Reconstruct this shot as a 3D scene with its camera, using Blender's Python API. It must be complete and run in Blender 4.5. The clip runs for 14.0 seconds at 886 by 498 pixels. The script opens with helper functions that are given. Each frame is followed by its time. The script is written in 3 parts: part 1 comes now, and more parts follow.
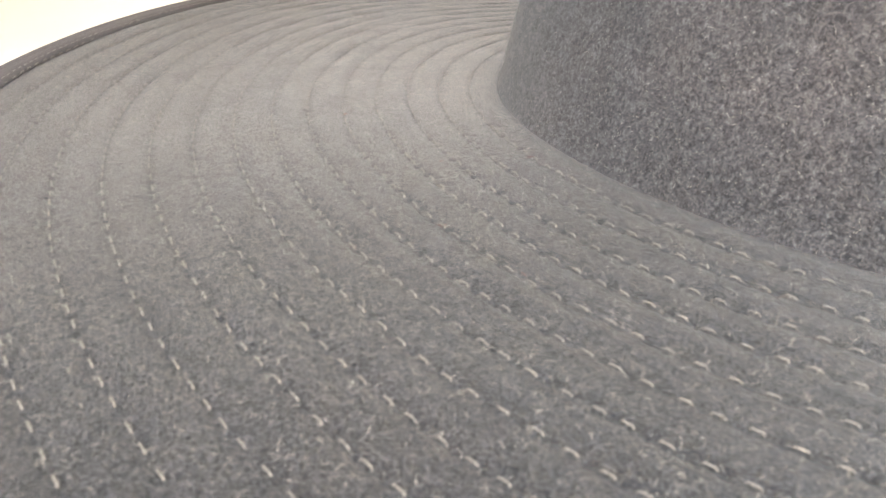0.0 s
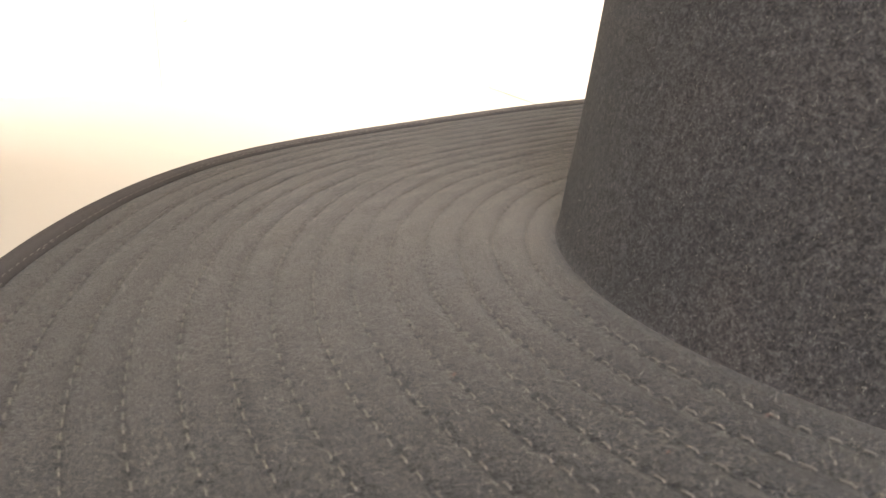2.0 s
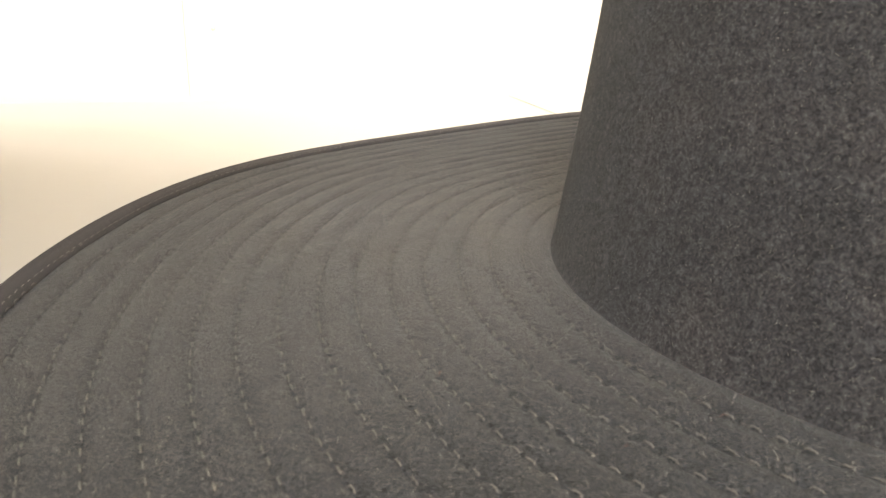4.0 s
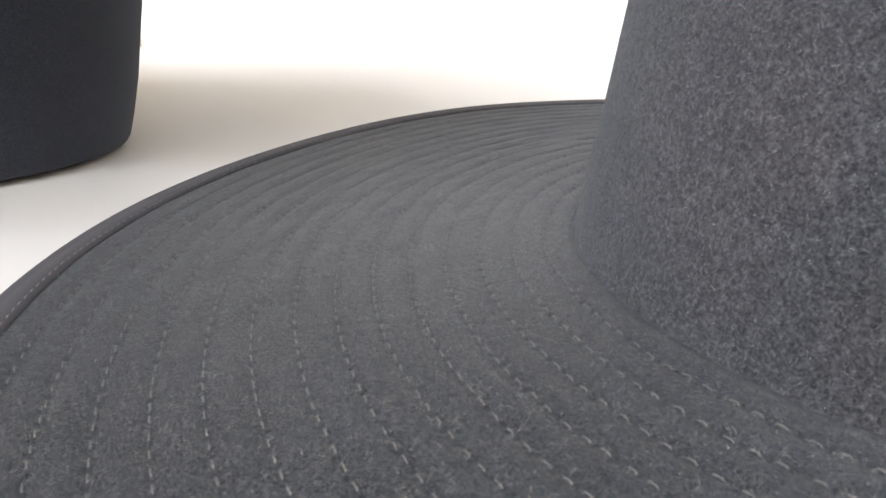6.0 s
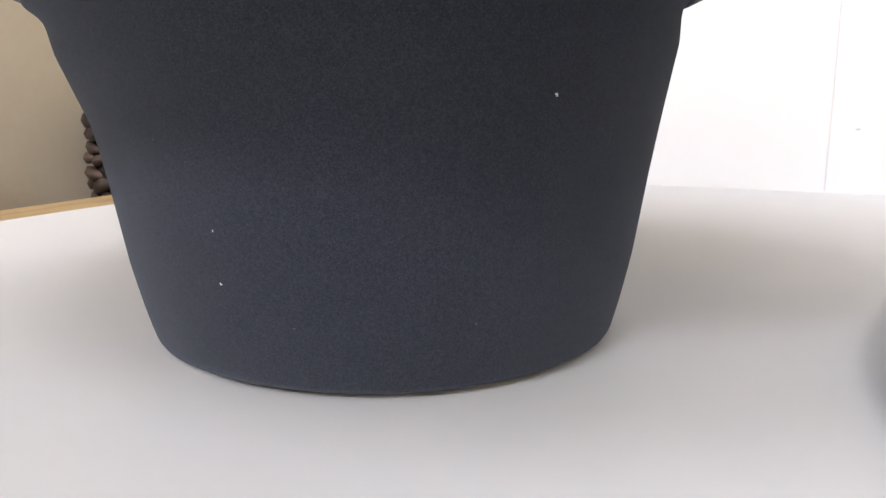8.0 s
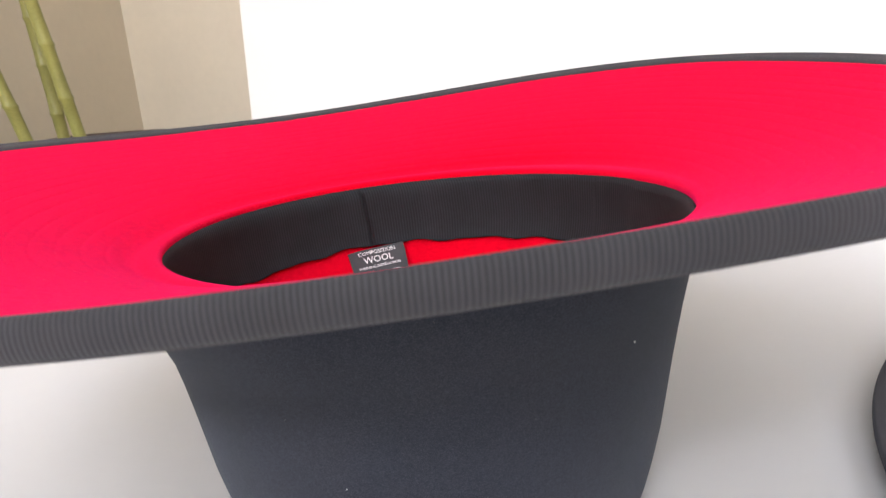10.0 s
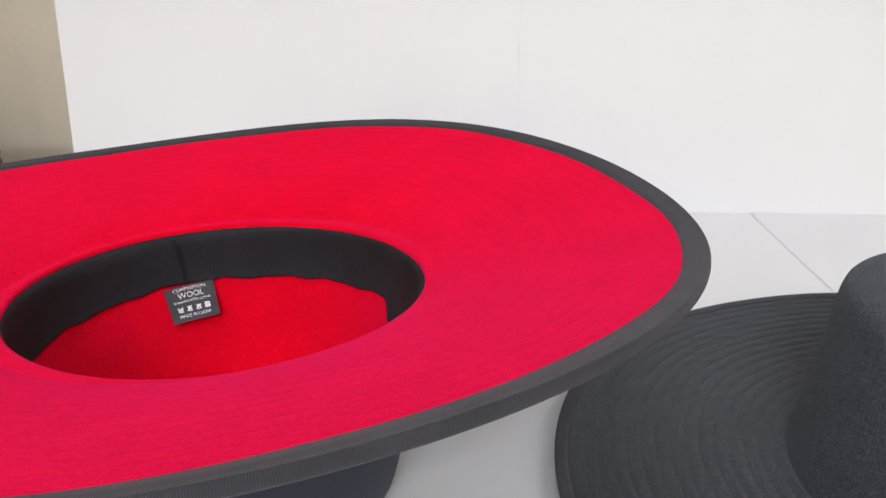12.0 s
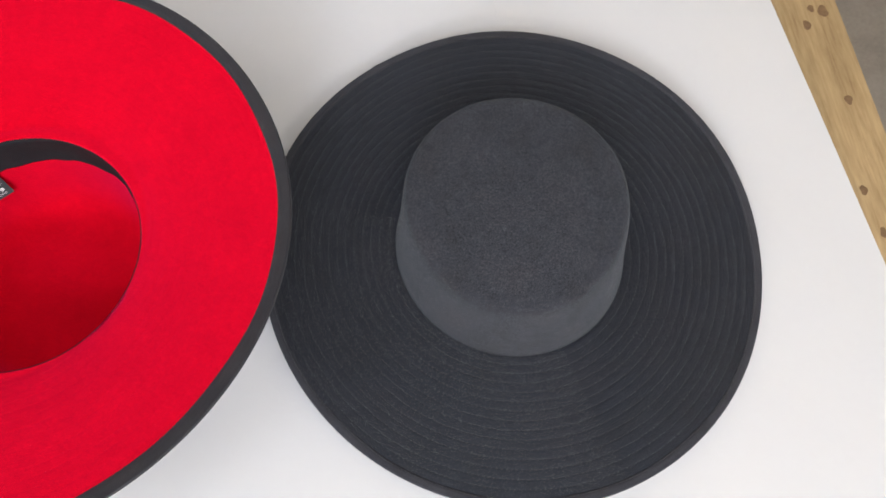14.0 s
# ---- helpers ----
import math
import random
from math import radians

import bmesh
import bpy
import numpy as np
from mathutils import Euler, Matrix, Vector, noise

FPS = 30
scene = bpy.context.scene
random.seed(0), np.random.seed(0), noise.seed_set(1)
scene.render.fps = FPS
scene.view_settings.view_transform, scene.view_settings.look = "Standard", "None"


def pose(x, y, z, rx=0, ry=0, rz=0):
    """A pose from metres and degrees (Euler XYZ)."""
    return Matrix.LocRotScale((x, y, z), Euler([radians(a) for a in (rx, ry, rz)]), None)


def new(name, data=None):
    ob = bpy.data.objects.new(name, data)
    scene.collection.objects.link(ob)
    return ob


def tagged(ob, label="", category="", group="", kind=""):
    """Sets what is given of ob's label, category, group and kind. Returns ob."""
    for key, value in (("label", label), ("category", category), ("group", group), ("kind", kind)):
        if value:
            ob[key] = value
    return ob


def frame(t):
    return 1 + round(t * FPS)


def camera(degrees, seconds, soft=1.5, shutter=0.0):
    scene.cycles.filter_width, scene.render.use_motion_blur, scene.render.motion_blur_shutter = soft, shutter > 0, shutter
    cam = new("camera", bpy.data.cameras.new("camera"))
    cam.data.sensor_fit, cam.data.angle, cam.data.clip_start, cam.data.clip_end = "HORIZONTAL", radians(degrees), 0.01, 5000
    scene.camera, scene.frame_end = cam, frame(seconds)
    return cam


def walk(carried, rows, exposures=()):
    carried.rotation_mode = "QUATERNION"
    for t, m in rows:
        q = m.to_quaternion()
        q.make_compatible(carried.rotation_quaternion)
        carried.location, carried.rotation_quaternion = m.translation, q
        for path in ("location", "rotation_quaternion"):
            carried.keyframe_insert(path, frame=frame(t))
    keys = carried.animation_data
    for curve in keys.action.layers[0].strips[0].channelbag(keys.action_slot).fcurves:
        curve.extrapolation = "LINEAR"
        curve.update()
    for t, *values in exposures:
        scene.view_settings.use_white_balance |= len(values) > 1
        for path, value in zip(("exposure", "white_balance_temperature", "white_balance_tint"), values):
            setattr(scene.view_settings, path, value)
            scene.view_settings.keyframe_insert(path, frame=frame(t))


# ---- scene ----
cam = camera(60.54, 14.0, soft=1.45)
# a phone's shallow focus, set once
cam.data.dof.use_dof, cam.data.dof.focus_distance, cam.data.dof.aperture_fstop = True, 0.22, 62.0
# seconds, eye, yaw, pitch, roll
PATH = [
    (0.0, -0.1025, -0.1628, 0.0532, 0.66, -26.05, -3.92),
    (0.5, -0.1141, -0.1431, 0.0504, -5.87, -23.06, -2.16),
    (0.8, -0.1171, -0.1485, 0.0522, -5.91, -21.13, -3.19),
    (1.0, -0.1149, -0.1495, 0.0519, -5.39, -19.95, -2.96),
    (1.5, -0.1283, -0.1424, 0.0564, -5.37, -18.01, -2.82),
    (2.0, -0.1419, -0.1096, 0.0584, -12.91, -17.92, -0.16),
    (4.5, -0.1352, -0.1281, 0.0622, -8.90, -17.46, -0.40),
    (5.0, -0.1053, -0.1568, 0.0606, 5.42, -17.46, 0.03),
    (5.5, -0.0771, -0.1734, 0.0608, 16.16, -18.93, -1.02),
    (6.0, -0.0488, -0.1740, 0.0613, 23.98, -19.18, -0.34),
    (6.5, -0.0788, -0.1867, 0.0610, 30.74, -17.31, -0.12),
    (7.0, -0.1222, -0.2023, 0.0649, 33.99, -15.05, 0.31),
    (7.5, -0.1699, -0.2054, 0.0660, 29.05, -13.58, -0.31),
    (8.0, -0.2195, -0.2105, 0.0728, 26.05, -11.26, 0.42),
    (8.3, -0.2361, -0.2156, 0.0894, 26.18, -10.87, 1.17),
    (8.5, -0.2388, -0.2218, 0.0977, 26.64, -10.28, 1.77),
    (9.0, -0.2408, -0.2217, 0.1274, 27.88, -10.54, 2.90),
    (9.2, -0.2553, -0.2262, 0.1318, 23.68, -10.75, 3.27),
    (11.3, -0.2659, -0.2485, 0.1978, 10.80, -21.38, 4.27),
    (11.5, -0.2589, -0.2569, 0.2012, 8.22, -20.89, 2.65),
    (12.0, -0.2241, -0.2924, 0.2263, 4.60, -20.15, 0.33),
    (12.5, -0.1908, -0.3691, 0.3553, 2.00, -31.60, 3.18),
    (12.8, -0.1822, -0.3461, 0.4887, 0.92, -47.50, 3.37),
    (13.0, -0.1723, -0.3154, 0.5447, -0.11, -54.74, 2.84),
    (13.2, -0.1586, -0.2794, 0.5659, -1.60, -59.61, 3.45),
    (13.5, -0.1411, -0.2442, 0.5693, -3.35, -63.65, 2.63),
    (13.8, -0.0929, -0.2255, 0.5804, -5.61, -67.43, 1.74),
    (14.0, -0.0632, -0.2214, 0.5723, -6.62, -68.27, 1.52),
]
LIGHT = [
    (0.0, 1.85, 6700, 11),
    (0.4, 2.13, 6900, 11),
    (1.2, 1.9, 7000, 11),
    (1.6, 1.3, 7100, 12),
    (2.0, 0.92, 7350, 14),
    (4.5, 0.76, 7050, 9),
    (4.8, 0.73, 5850, 9),
    (5.4, 0.84, 5900, 10),
    (6.0, 0.75, 5950, 11),
    (6.5, 0.52, 5950, 12),
    (7.0, 0.2, 5750, 14),
    (8.0, 0.28, 5800, 14),
    (8.5, 0.48, 5800, 15),
    (9.2, 0.56, 5850, 15),
    (11.3, -0.08, 5650, 12),
    (12.4, -0.1, 5650, 12),
    (13.0, -0.03, 5650, 12),
    (14.0, -0.05, 5700, 12),
]
walk(cam, [(t, pose(x, y, z, 90 + p, r, w)) for t, x, y, z, w, p, r in PATH], LIGHT)

# ---------------------------------------------------------------- world and lamps
world = bpy.data.worlds.new("world")
scene.world = world
world.use_nodes = True
sky = world.node_tree.nodes.new("ShaderNodeTexSky")
sky.sky_type, sky.sun_disc, sky.sun_elevation, sky.sun_rotation = "NISHITA", False, radians(40), radians(200)
world.node_tree.links.new(sky.outputs[0], world.node_tree.nodes["Background"].inputs[0])
world.node_tree.nodes["Background"].inputs[1].default_value = 0.08


def ceiling_lamp(x, y, z, sx, sy, watts, colour=(1, 0.985, 0.97)):
    data = bpy.data.lights.new("ceiling_lamp", "AREA")
    data.shape, data.size, data.size_y, data.energy, data.color = "RECTANGLE", sx, sy, watts, colour
    ob = new("ceiling_lamp", data)
    ob.matrix_world = pose(x, y, z)
    return ob


for x, y, watts in ((-0.55, -0.55, 7), (-0.55, -1.8, 24), (-0.55, -3.1, 84), (0.9, -0.55, 3), (0.9, -1.8, 9), (0.9, -3.1, 30)):
    ceiling_lamp(x, y, 1.94, 0.9, 0.6, watts)

# ---------------------------------------------------------------- plan
HEAD_A, HEAD_B = 0.0877, 0.0921            # half axes of the crown where it meets the brim
RIM_A, RIM_B = 0.1955, 0.2035            # half axes of the brim's edge
BLACK = dict(bow=0.9, x=0.0, y=0.0, z=0.0103, turn=0.5582, up=1, tall=0.0868, head=(HEAD_A, HEAD_B), top=(0.0782, 0.0809), tilt=(0.0, 0.0), lean=(0.002, 0.004), opening=(0.0835, 0.0926), rim=(0.0004, 0.0055, 0.0048, 0.0020, 0.0013, 0.0015, 0.0009, 0.0005, -0.0001, 0.0001, -0.0007, 0.0002, -0.0005, 0.0, 0.0001))
RED = dict(bow=0.78, x=-0.3476, y=0.0077, z=0.0978, turn=0.9131, up=-1, tall=0.0978, head=(0.0944, 0.0946), top=(0.0762, 0.0780), tilt=(0.0373, -0.0219), lean=(-0.0008, 0.0005), opening=(0.0835, 0.0912), rim=(0.0322, 0.0003, 0.0027, 0.0016, 0.0002, 0.0025, 0.0030, 0.0002, -0.0003))
JOIN_BLACK, JOIN_RED = 1.4783, 1.36
LABEL_TH, SEAM_TH = 1.245, 1.262
BACK_Y, LEAN = 0.4496, 0.0777
BOARD_L, BOARD_M, BOARD_R = -0.6716, -0.2115, 0.2378
SHEET_L, SHEET_LK, SHEET_R, SHEET_RK = -0.6819, 0.0228, 0.2917, -0.0710
JOINT, JOINT_K = 0.0290, -0.0193
TABLE_L, TABLE_R, TABLE_F, TABLE_BK = -0.757, 0.339, -0.62, 0.52
FLOOR_Z, CEIL_Z = -0.76, 1.95
BENCH_Z, BENCH_X0 = -0.08, -1.07
POT = (-0.936, 0.515, BENCH_Z)
POT2 = (-0.970, 0.09, BENCH_Z)


# ---------------------------------------------------------------- materials
def material(name):
    m = bpy.data.materials.new(name)
    m.use_nodes = True
    t = m.node_tree
    return m, t, t.nodes["Principled BSDF"]


def node(t, kind, **values):
    n = t.nodes.new(kind)
    for key, value in values.items():
        n.inputs[key.replace("_", " ")].default_value = value
    return n


def ramp(t, fac, stops):
    r = t.nodes.new("ShaderNodeValToRGB")
    while len(r.color_ramp.elements) < len(stops):
        r.color_ramp.elements.new(0.5)
    for e, (p, c) in zip(r.color_ramp.elements, stops):
        e.position, e.color = p, (*c, 1)
    t.links.new(fac, r.inputs[0])
    return r.outputs[0]


def mix(t, fac, a, b, mode="MIX"):
    n = t.nodes.new("ShaderNodeMix")
    n.data_type, n.blend_type = "RGBA", mode
    for value, slot in ((fac, n.inputs[0]), (a, n.inputs[6]), (b, n.inputs[7])):
        if isinstance(value, bpy.types.NodeSocket):
            t.links.new(value, slot)
        else:
            slot.default_value = (*value, 1) if isinstance(value, tuple) else value
    return n.outputs[2]


def noise_of(t, scale, detail=4.0, rough=0.6, stretch=None, twist=0.0):
    c = t.nodes.new("ShaderNodeTexCoord").outputs["Object"]
    if stretch:
        m = t.nodes.new("ShaderNodeMapping")
        m.inputs["Scale"].default_value = stretch
        t.links.new(c, m.inputs[0])
        c = m.outputs[0]
    n = node(t, "ShaderNodeTexNoise", Scale=scale, Detail=detail, Roughness=rough, Distortion=twist)
    t.links.new(c, n.inputs["Vector"])
    return n.outputs["Fac"]


def relief(t, bsdf, pairs):
    last = None
    for height, strength, distance in pairs:
        b = node(t, "ShaderNodeBump", Strength=strength, Distance=distance)
        t.links.new(height, b.inputs["Height"])
        if last:
            t.links.new(last, b.inputs["Normal"])
        last = b.outputs["Normal"]
    t.links.new(last, bsdf.inputs["Normal"])


def felt(name, dark, mid, pale, sheen, tint, gloss=0.12, speckle=0.68, nap=1.0, fluff=0.6, combed=0.0, hair=3600, twist=0.0):
    """Wool felt; combed: how much its nap lies in rings round the hat, which gives it a gloss of its own."""
    m, t, b = material(name)
    fibre = noise_of(t, hair, 2, 0.6, twist=twist)
    strand = noise_of(t, hair / 2, 4, 0.75, twist=twist)
    tuft = noise_of(t, 820, 3, 0.65, twist=0.8)
    clump = noise_of(t, 150, 5, 0.65)
    patch = noise_of(t, 24, 4, 0.6)
    base = ramp(t, strand, ((0.41, dark), (0.5, mid), (0.62, pale)))
    fleck = ramp(t, fibre, ((0.38, (0.42, 0.42, 0.42)), (0.5, (0.9, 0.9, 0.9)), (0.64, (1.9, 1.9, 1.9))))
    base = mix(t, speckle, base, fleck, "MULTIPLY")
    base = mix(t, 1.0, base, ramp(t, tuft, ((0.36, (1 - 0.17 * nap,) * 3), (0.64, (1 + 0.17 * nap,) * 3))), "MULTIPLY")
    base = mix(t, 1.0, base, ramp(t, clump, ((0.3, (1 - 0.1 * nap,) * 3), (0.7, (1 + 0.08 * nap,) * 3))), "MULTIPLY")
    base = mix(t, 1.0, base, ramp(t, patch, ((0.3, (1 - 0.09 * nap, 1 - 0.12 * nap, 1 - 0.15 * nap)), (0.5, (1, 1, 1)), (0.7, (1 + 0.13 * nap, 1 + 0.08 * nap, 1 + 0.05 * nap)))), "MULTIPLY")
    t.links.new(base, b.inputs["Base Color"])
    b.inputs["Roughness"].default_value = 1.0
    b.inputs["Specular IOR Level"].default_value = gloss
    b.inputs["Sheen Weight"].default_value = sheen
    b.inputs["Sheen Roughness"].default_value = fluff
    t.links.new(mix(t, speckle, tint, ramp(t, fibre, ((0.40, tuple(0.3 * c for c in tint)), (0.5, tuple(0.85 * c for c in tint)), (0.6, (1, 1, 1)))), "MIX"), b.inputs["Sheen Tint"])
    if combed:
        b.inputs["Roughness"].default_value, b.inputs["Anisotropic"].default_value, b.inputs["Anisotropic Rotation"].default_value = 0.5, combed, 0.25
        b.inputs["Specular Tint"].default_value = (0.74, 0.84, 1.0, 1)
        tangent = t.nodes.new("ShaderNodeTangent")
        tangent.direction_type, tangent.axis = "RADIAL", "Z"
        t.links.new(tangent.outputs[0], b.inputs["Tangent"])
    relief(t, b, ((patch, 0.12 * nap, 0.0015), (clump, 0.2 * nap, 0.0005), (tuft, 0.16 * nap, 0.0006), (strand, 0.35 * nap, 0.0003), (fibre, 0.4 * nap, 0.00018)))
    return m


def ribbon(name, colour, pitch, sheen=0.0):
    """Grosgrain: fine ribs across the ribbon, from the length along it in metres."""
    m, t, b = material(name)
    uv = t.nodes.new("ShaderNodeTexCoord").outputs["UV"]
    w = node(t, "ShaderNodeTexWave", Scale=0.314 / pitch, Distortion=0.25, Detail=2.0)
    w.inputs["Detail Scale"].default_value = 2.0
    t.links.new(uv, w.inputs["Vector"])
    dirt = noise_of(t, 60, 4, 0.6)
    base = mix(t, 1.0, ramp(t, w.outputs["Fac"], ((0.1, tuple(c * 0.68 for c in colour)), (0.8, tuple(c * 1.27 for c in colour)))),
               ramp(t, dirt, ((0.3, (0.85, 0.85, 0.85)), (0.7, (1.15, 1.15, 1.15)))), "MULTIPLY")
    t.links.new(base, b.inputs["Base Color"])
    b.inputs["Roughness"].default_value = 0.8
    b.inputs["Specular IOR Level"].default_value = 0.18
    b.inputs["Sheen Weight"].default_value, b.inputs["Sheen Roughness"].default_value = sheen, 0.6
    b.inputs["Sheen Tint"].default_value = (0.95, 0.92, 1.0, 1)
    relief(t, b, ((w.outputs["Fac"], 0.4, 0.00015), (dirt, 0.15, 0.0008)))
    return m


def plain(name, colour, rough=0.6, vary=0.12, scale=30.0, bump=0.2, depth=0.001, metal=0.0):
    m, t, b = material(name)
    n, fine = noise_of(t, scale, 5, 0.6), noise_of(t, scale * 14, 3, 0.6)
    lo, hi = tuple(c * (1 - vary) for c in colour), tuple(min(1, c * (1 + vary)) for c in colour)
    base = mix(t, 0.35, ramp(t, n, ((0.3, lo), (0.7, hi))), ramp(t, fine, ((0.3, lo), (0.7, hi))))
    t.links.new(base, b.inputs["Base Color"])
    b.inputs["Roughness"].default_value, b.inputs["Metallic"].default_value = rough, metal
    relief(t, b, ((n, bump, depth), (fine, bump, depth * 0.2)))
    return m


def varied(m, low, high):
    """Lets each piece of a weave differ in tone."""
    t = m.node_tree
    b = t.nodes["Principled BSDF"]
    pick = t.nodes.new("ShaderNodeObjectInfo").outputs["Random"]
    was = b.inputs["Base Color"].links[0].from_socket
    t.links.new(mix(t, 1.0, was, ramp(t, pick, ((0.0, (low, low, low)), (1.0, (high, high, high)))), "MULTIPLY"), b.inputs["Base Color"])
    return m


def timber(name, pale, dark, along):
    m, t, b = material(name)
    stretch = (1, 0.09, 1) if along == "y" else (0.09, 1, 1)
    grain = noise_of(t, 62, 7, 0.7, stretch=stretch)
    fine = noise_of(t, 330, 4, 0.6, stretch=stretch)
    blotch = noise_of(t, 5, 3, 0.5)
    base = ramp(t, grain, ((0.28, dark), (0.5, pale), (0.75, tuple(c * 1.15 for c in pale))))
    base = mix(t, 0.4, base, ramp(t, fine, ((0.36, dark), (0.64, pale))))
    base = mix(t, 1.0, base, ramp(t, blotch, ((0.3, (0.8, 0.78, 0.72)), (0.7, (1.08, 1.06, 1.02)))), "MULTIPLY")
    t.links.new(base, b.inputs["Base Color"])
    b.inputs["Roughness"].default_value = 0.55
    relief(t, b, ((grain, 0.2, 0.001), (fine, 0.2, 0.0003)))
    return m


FELT = felt("black_felt", (0.0185, 0.0196, 0.0245), (0.0365, 0.0383, 0.0465), (0.0620, 0.0640, 0.0730), 0.125, (0.80, 0.89, 1.0), 0.12, 0.40, nap=1.5, fluff=0.6, hair=2700, twist=1.2)
BRIM_FELT = felt("stitched_black_felt", (0.0036, 0.0039, 0.0058), (0.0088, 0.0094, 0.0134), (0.0215, 0.0226, 0.0290), 0.175, (0.82, 0.89, 1.0), 0.38, 0.9, nap=2.0, fluff=0.6, combed=0.95)
SMOOTH_FELT = felt("brushed_black_felt", (0.0190, 0.0211, 0.0302), (0.0238, 0.0263, 0.0371), (0.0302, 0.0328, 0.0450), 0.14, (0.76, 0.85, 1.0), 0.12, 0.2, 0.6)
UNDER_FELT = felt("brushed_brim_felt", (0.0215, 0.0240, 0.0300), (0.0275, 0.0305, 0.0378), (0.0350, 0.0382, 0.0455), 0.40, (0.88, 0.91, 1.0), 0.12, 0.30, 1.6)
RED_FELT = felt("red_felt", (0.58, 0.0, 0.007), (0.63, 0.0, 0.010), (0.68, 0.001, 0.014), 0.25, (1, 0.02, 0.38), 0.012, 0.12, 0.5)
RIBBON = ribbon("grosgrain", (0.040, 0.0405, 0.047), 0.0006, 0.09)
# the same ribbon again, the red hat's dimmer light put into its colour
SHADED_RIBBON = ribbon("shaded_grosgrain", (0.0285, 0.0282, 0.032), 0.0006, 0.09)
BAND = ribbon("sweatband_ribbon", (0.018, 0.0185, 0.021), 0.0013)
def fibre_material(name, bright):
    m, t, b = material(name)
    pick = t.nodes.new("ShaderNodeNewGeometry").outputs["Random Per Island"]
    t.links.new(ramp(t, pick, [(p, tuple(v * bright for v in c)) for p, c in ((0.0, (0.015, 0.015, 0.018)), (0.45, (0.07, 0.07, 0.073)), (0.8, (0.17, 0.168, 0.165)), (1.0, (0.36, 0.355, 0.35)))]), b.inputs["Base Color"])
    b.inputs["Roughness"].default_value = 0.8
    return m


FIBRE = fibre_material("wool_fibre", 1.0)
DARK_FIBRE = fibre_material("dark_wool_fibre", 0.35)
THREAD = plain("thread", (0.142, 0.141, 0.141), 0.6, 0.2, 900, 0.2, 0.0002)
BINDING_THREAD = plain("binding_thread", (0.17, 0.165, 0.17), 0.6, 0.2, 900, 0.2, 0.0002)
DARK_THREAD = plain("dark_thread", (0.03, 0.03, 0.034), 0.6, 0.2, 900, 0.2, 0.0002)
RED_THREAD = plain("red_thread", (0.72, 0.0, 0.025), 0.6, 0.2, 900, 0.2, 0.0002)
PAPER = plain("white_paper", (0.71, 0.705, 0.70), 0.5, 0.012, 9, 0.12, 0.004)
BOARD = plain("white_board", (0.70, 0.695, 0.69), 0.45, 0.012, 5, 0.10, 0.004)
PLY = timber("pine_board", (0.48, 0.35, 0.18), (0.24, 0.145, 0.058), "y")
BENCH = timber("brown_board", (0.30, 0.215, 0.12), (0.2, 0.13, 0.07), "y")
WICKER = varied(plain("dark_wicker", (0.042, 0.026, 0.018), 0.5, 0.7, 90, 0.8, 0.002), 0.35, 2.4)
PALE_WICKER = varied(plain("straw", (0.55, 0.41, 0.22), 0.6, 0.3, 60, 0.4, 0.001), 0.8, 1.15)
BAMBOO = plain("bamboo", (0.30, 0.29, 0.085), 0.35, 0.25, 25, 0.2, 0.001)
KNOT = plain("knot", (0.19, 0.11, 0.05), 0.6, 0.3, 200)
WALL = plain("painted_wall", (0.64, 0.57, 0.445), 0.75, 0.05, 6, 0.2, 0.004)
CEILING = plain("ceiling_paint", (0.75, 0.74, 0.72), 0.8, 0.03, 6)
CONCRETE = plain("concrete", (0.25, 0.22, 0.185), 0.75, 0.2, 10, 0.4, 0.003)
GLINT_DOT = plain("glossy_dot", (0.82, 0.82, 0.80), 0.12, 0.03, 60, 0.02, 0.0002)
LABEL_CLOTH = ribbon("label_satin", (0.09, 0.093, 0.098), 0.0006)
PRINT = plain("label_print", (0.88, 0.88, 0.88), 0.6, 0.1, 300)
PINK_LINT = plain("pink_lint", (0.115, 0.062, 0.057), 0.7, 0.1, 300)
WHITE_LINT = plain("white_lint", (0.5, 0.5, 0.49), 0.7, 0.1, 300)
LINT = plain("lint", (0.15, 0.15, 0.15), 0.7, 0.1, 300)


# ---------------------------------------------------------------- mesh helpers
def link(name, verts, faces, mat, parent=None, label="", smooth=True, uvs=None):
    me = bpy.data.meshes.new(name)
    me.from_pydata([tuple(v) for v in verts], [], faces)
    if uvs is not None:
        layer = me.uv_layers.new(name="UVMap")
        idx = np.zeros(len(me.loops), dtype=np.int32)
        me.loops.foreach_get("vertex_index", idx)
        layer.data.foreach_set("uv", np.asarray(uvs, dtype=np.float32)[idx].ravel())
    if smooth:
        me.polygons.foreach_set("use_smooth", [True] * len(me.polygons))
    me.materials.append(mat)
    ob = new(name, me)
    if parent:
        ob.parent = parent
    if label:
        tagged(ob, label)
    return ob


def part(name, bm, mat, parent=None, label="", smooth=False):
    bmesh.ops.recalc_face_normals(bm, faces=bm.faces)
    me = bpy.data.meshes.new(name)
    bm.to_mesh(me)
    bm.free()
    me.polygons.foreach_set("use_smooth", [smooth] * len(me.polygons))
    me.materials.append(mat)
    ob = new(name, me)
    if parent:
        ob.parent = parent
    if label:
        tagged(ob, label)
    return ob


def block(name, lo, hi, mat, parent=None, label="", bevel=0.002):
    bm = bmesh.new()
    bmesh.ops.create_cube(bm, size=1)
    for v in bm.verts:
        v.co = [l + (h - l) * (c + 0.5) for l, h, c in zip(lo, hi, v.co)]
    if bevel:
        bmesh.ops.bevel(bm, geom=list(bm.edges), offset=bevel, segments=2, affect="EDGES")
    return part(name, bm, mat, parent, label)


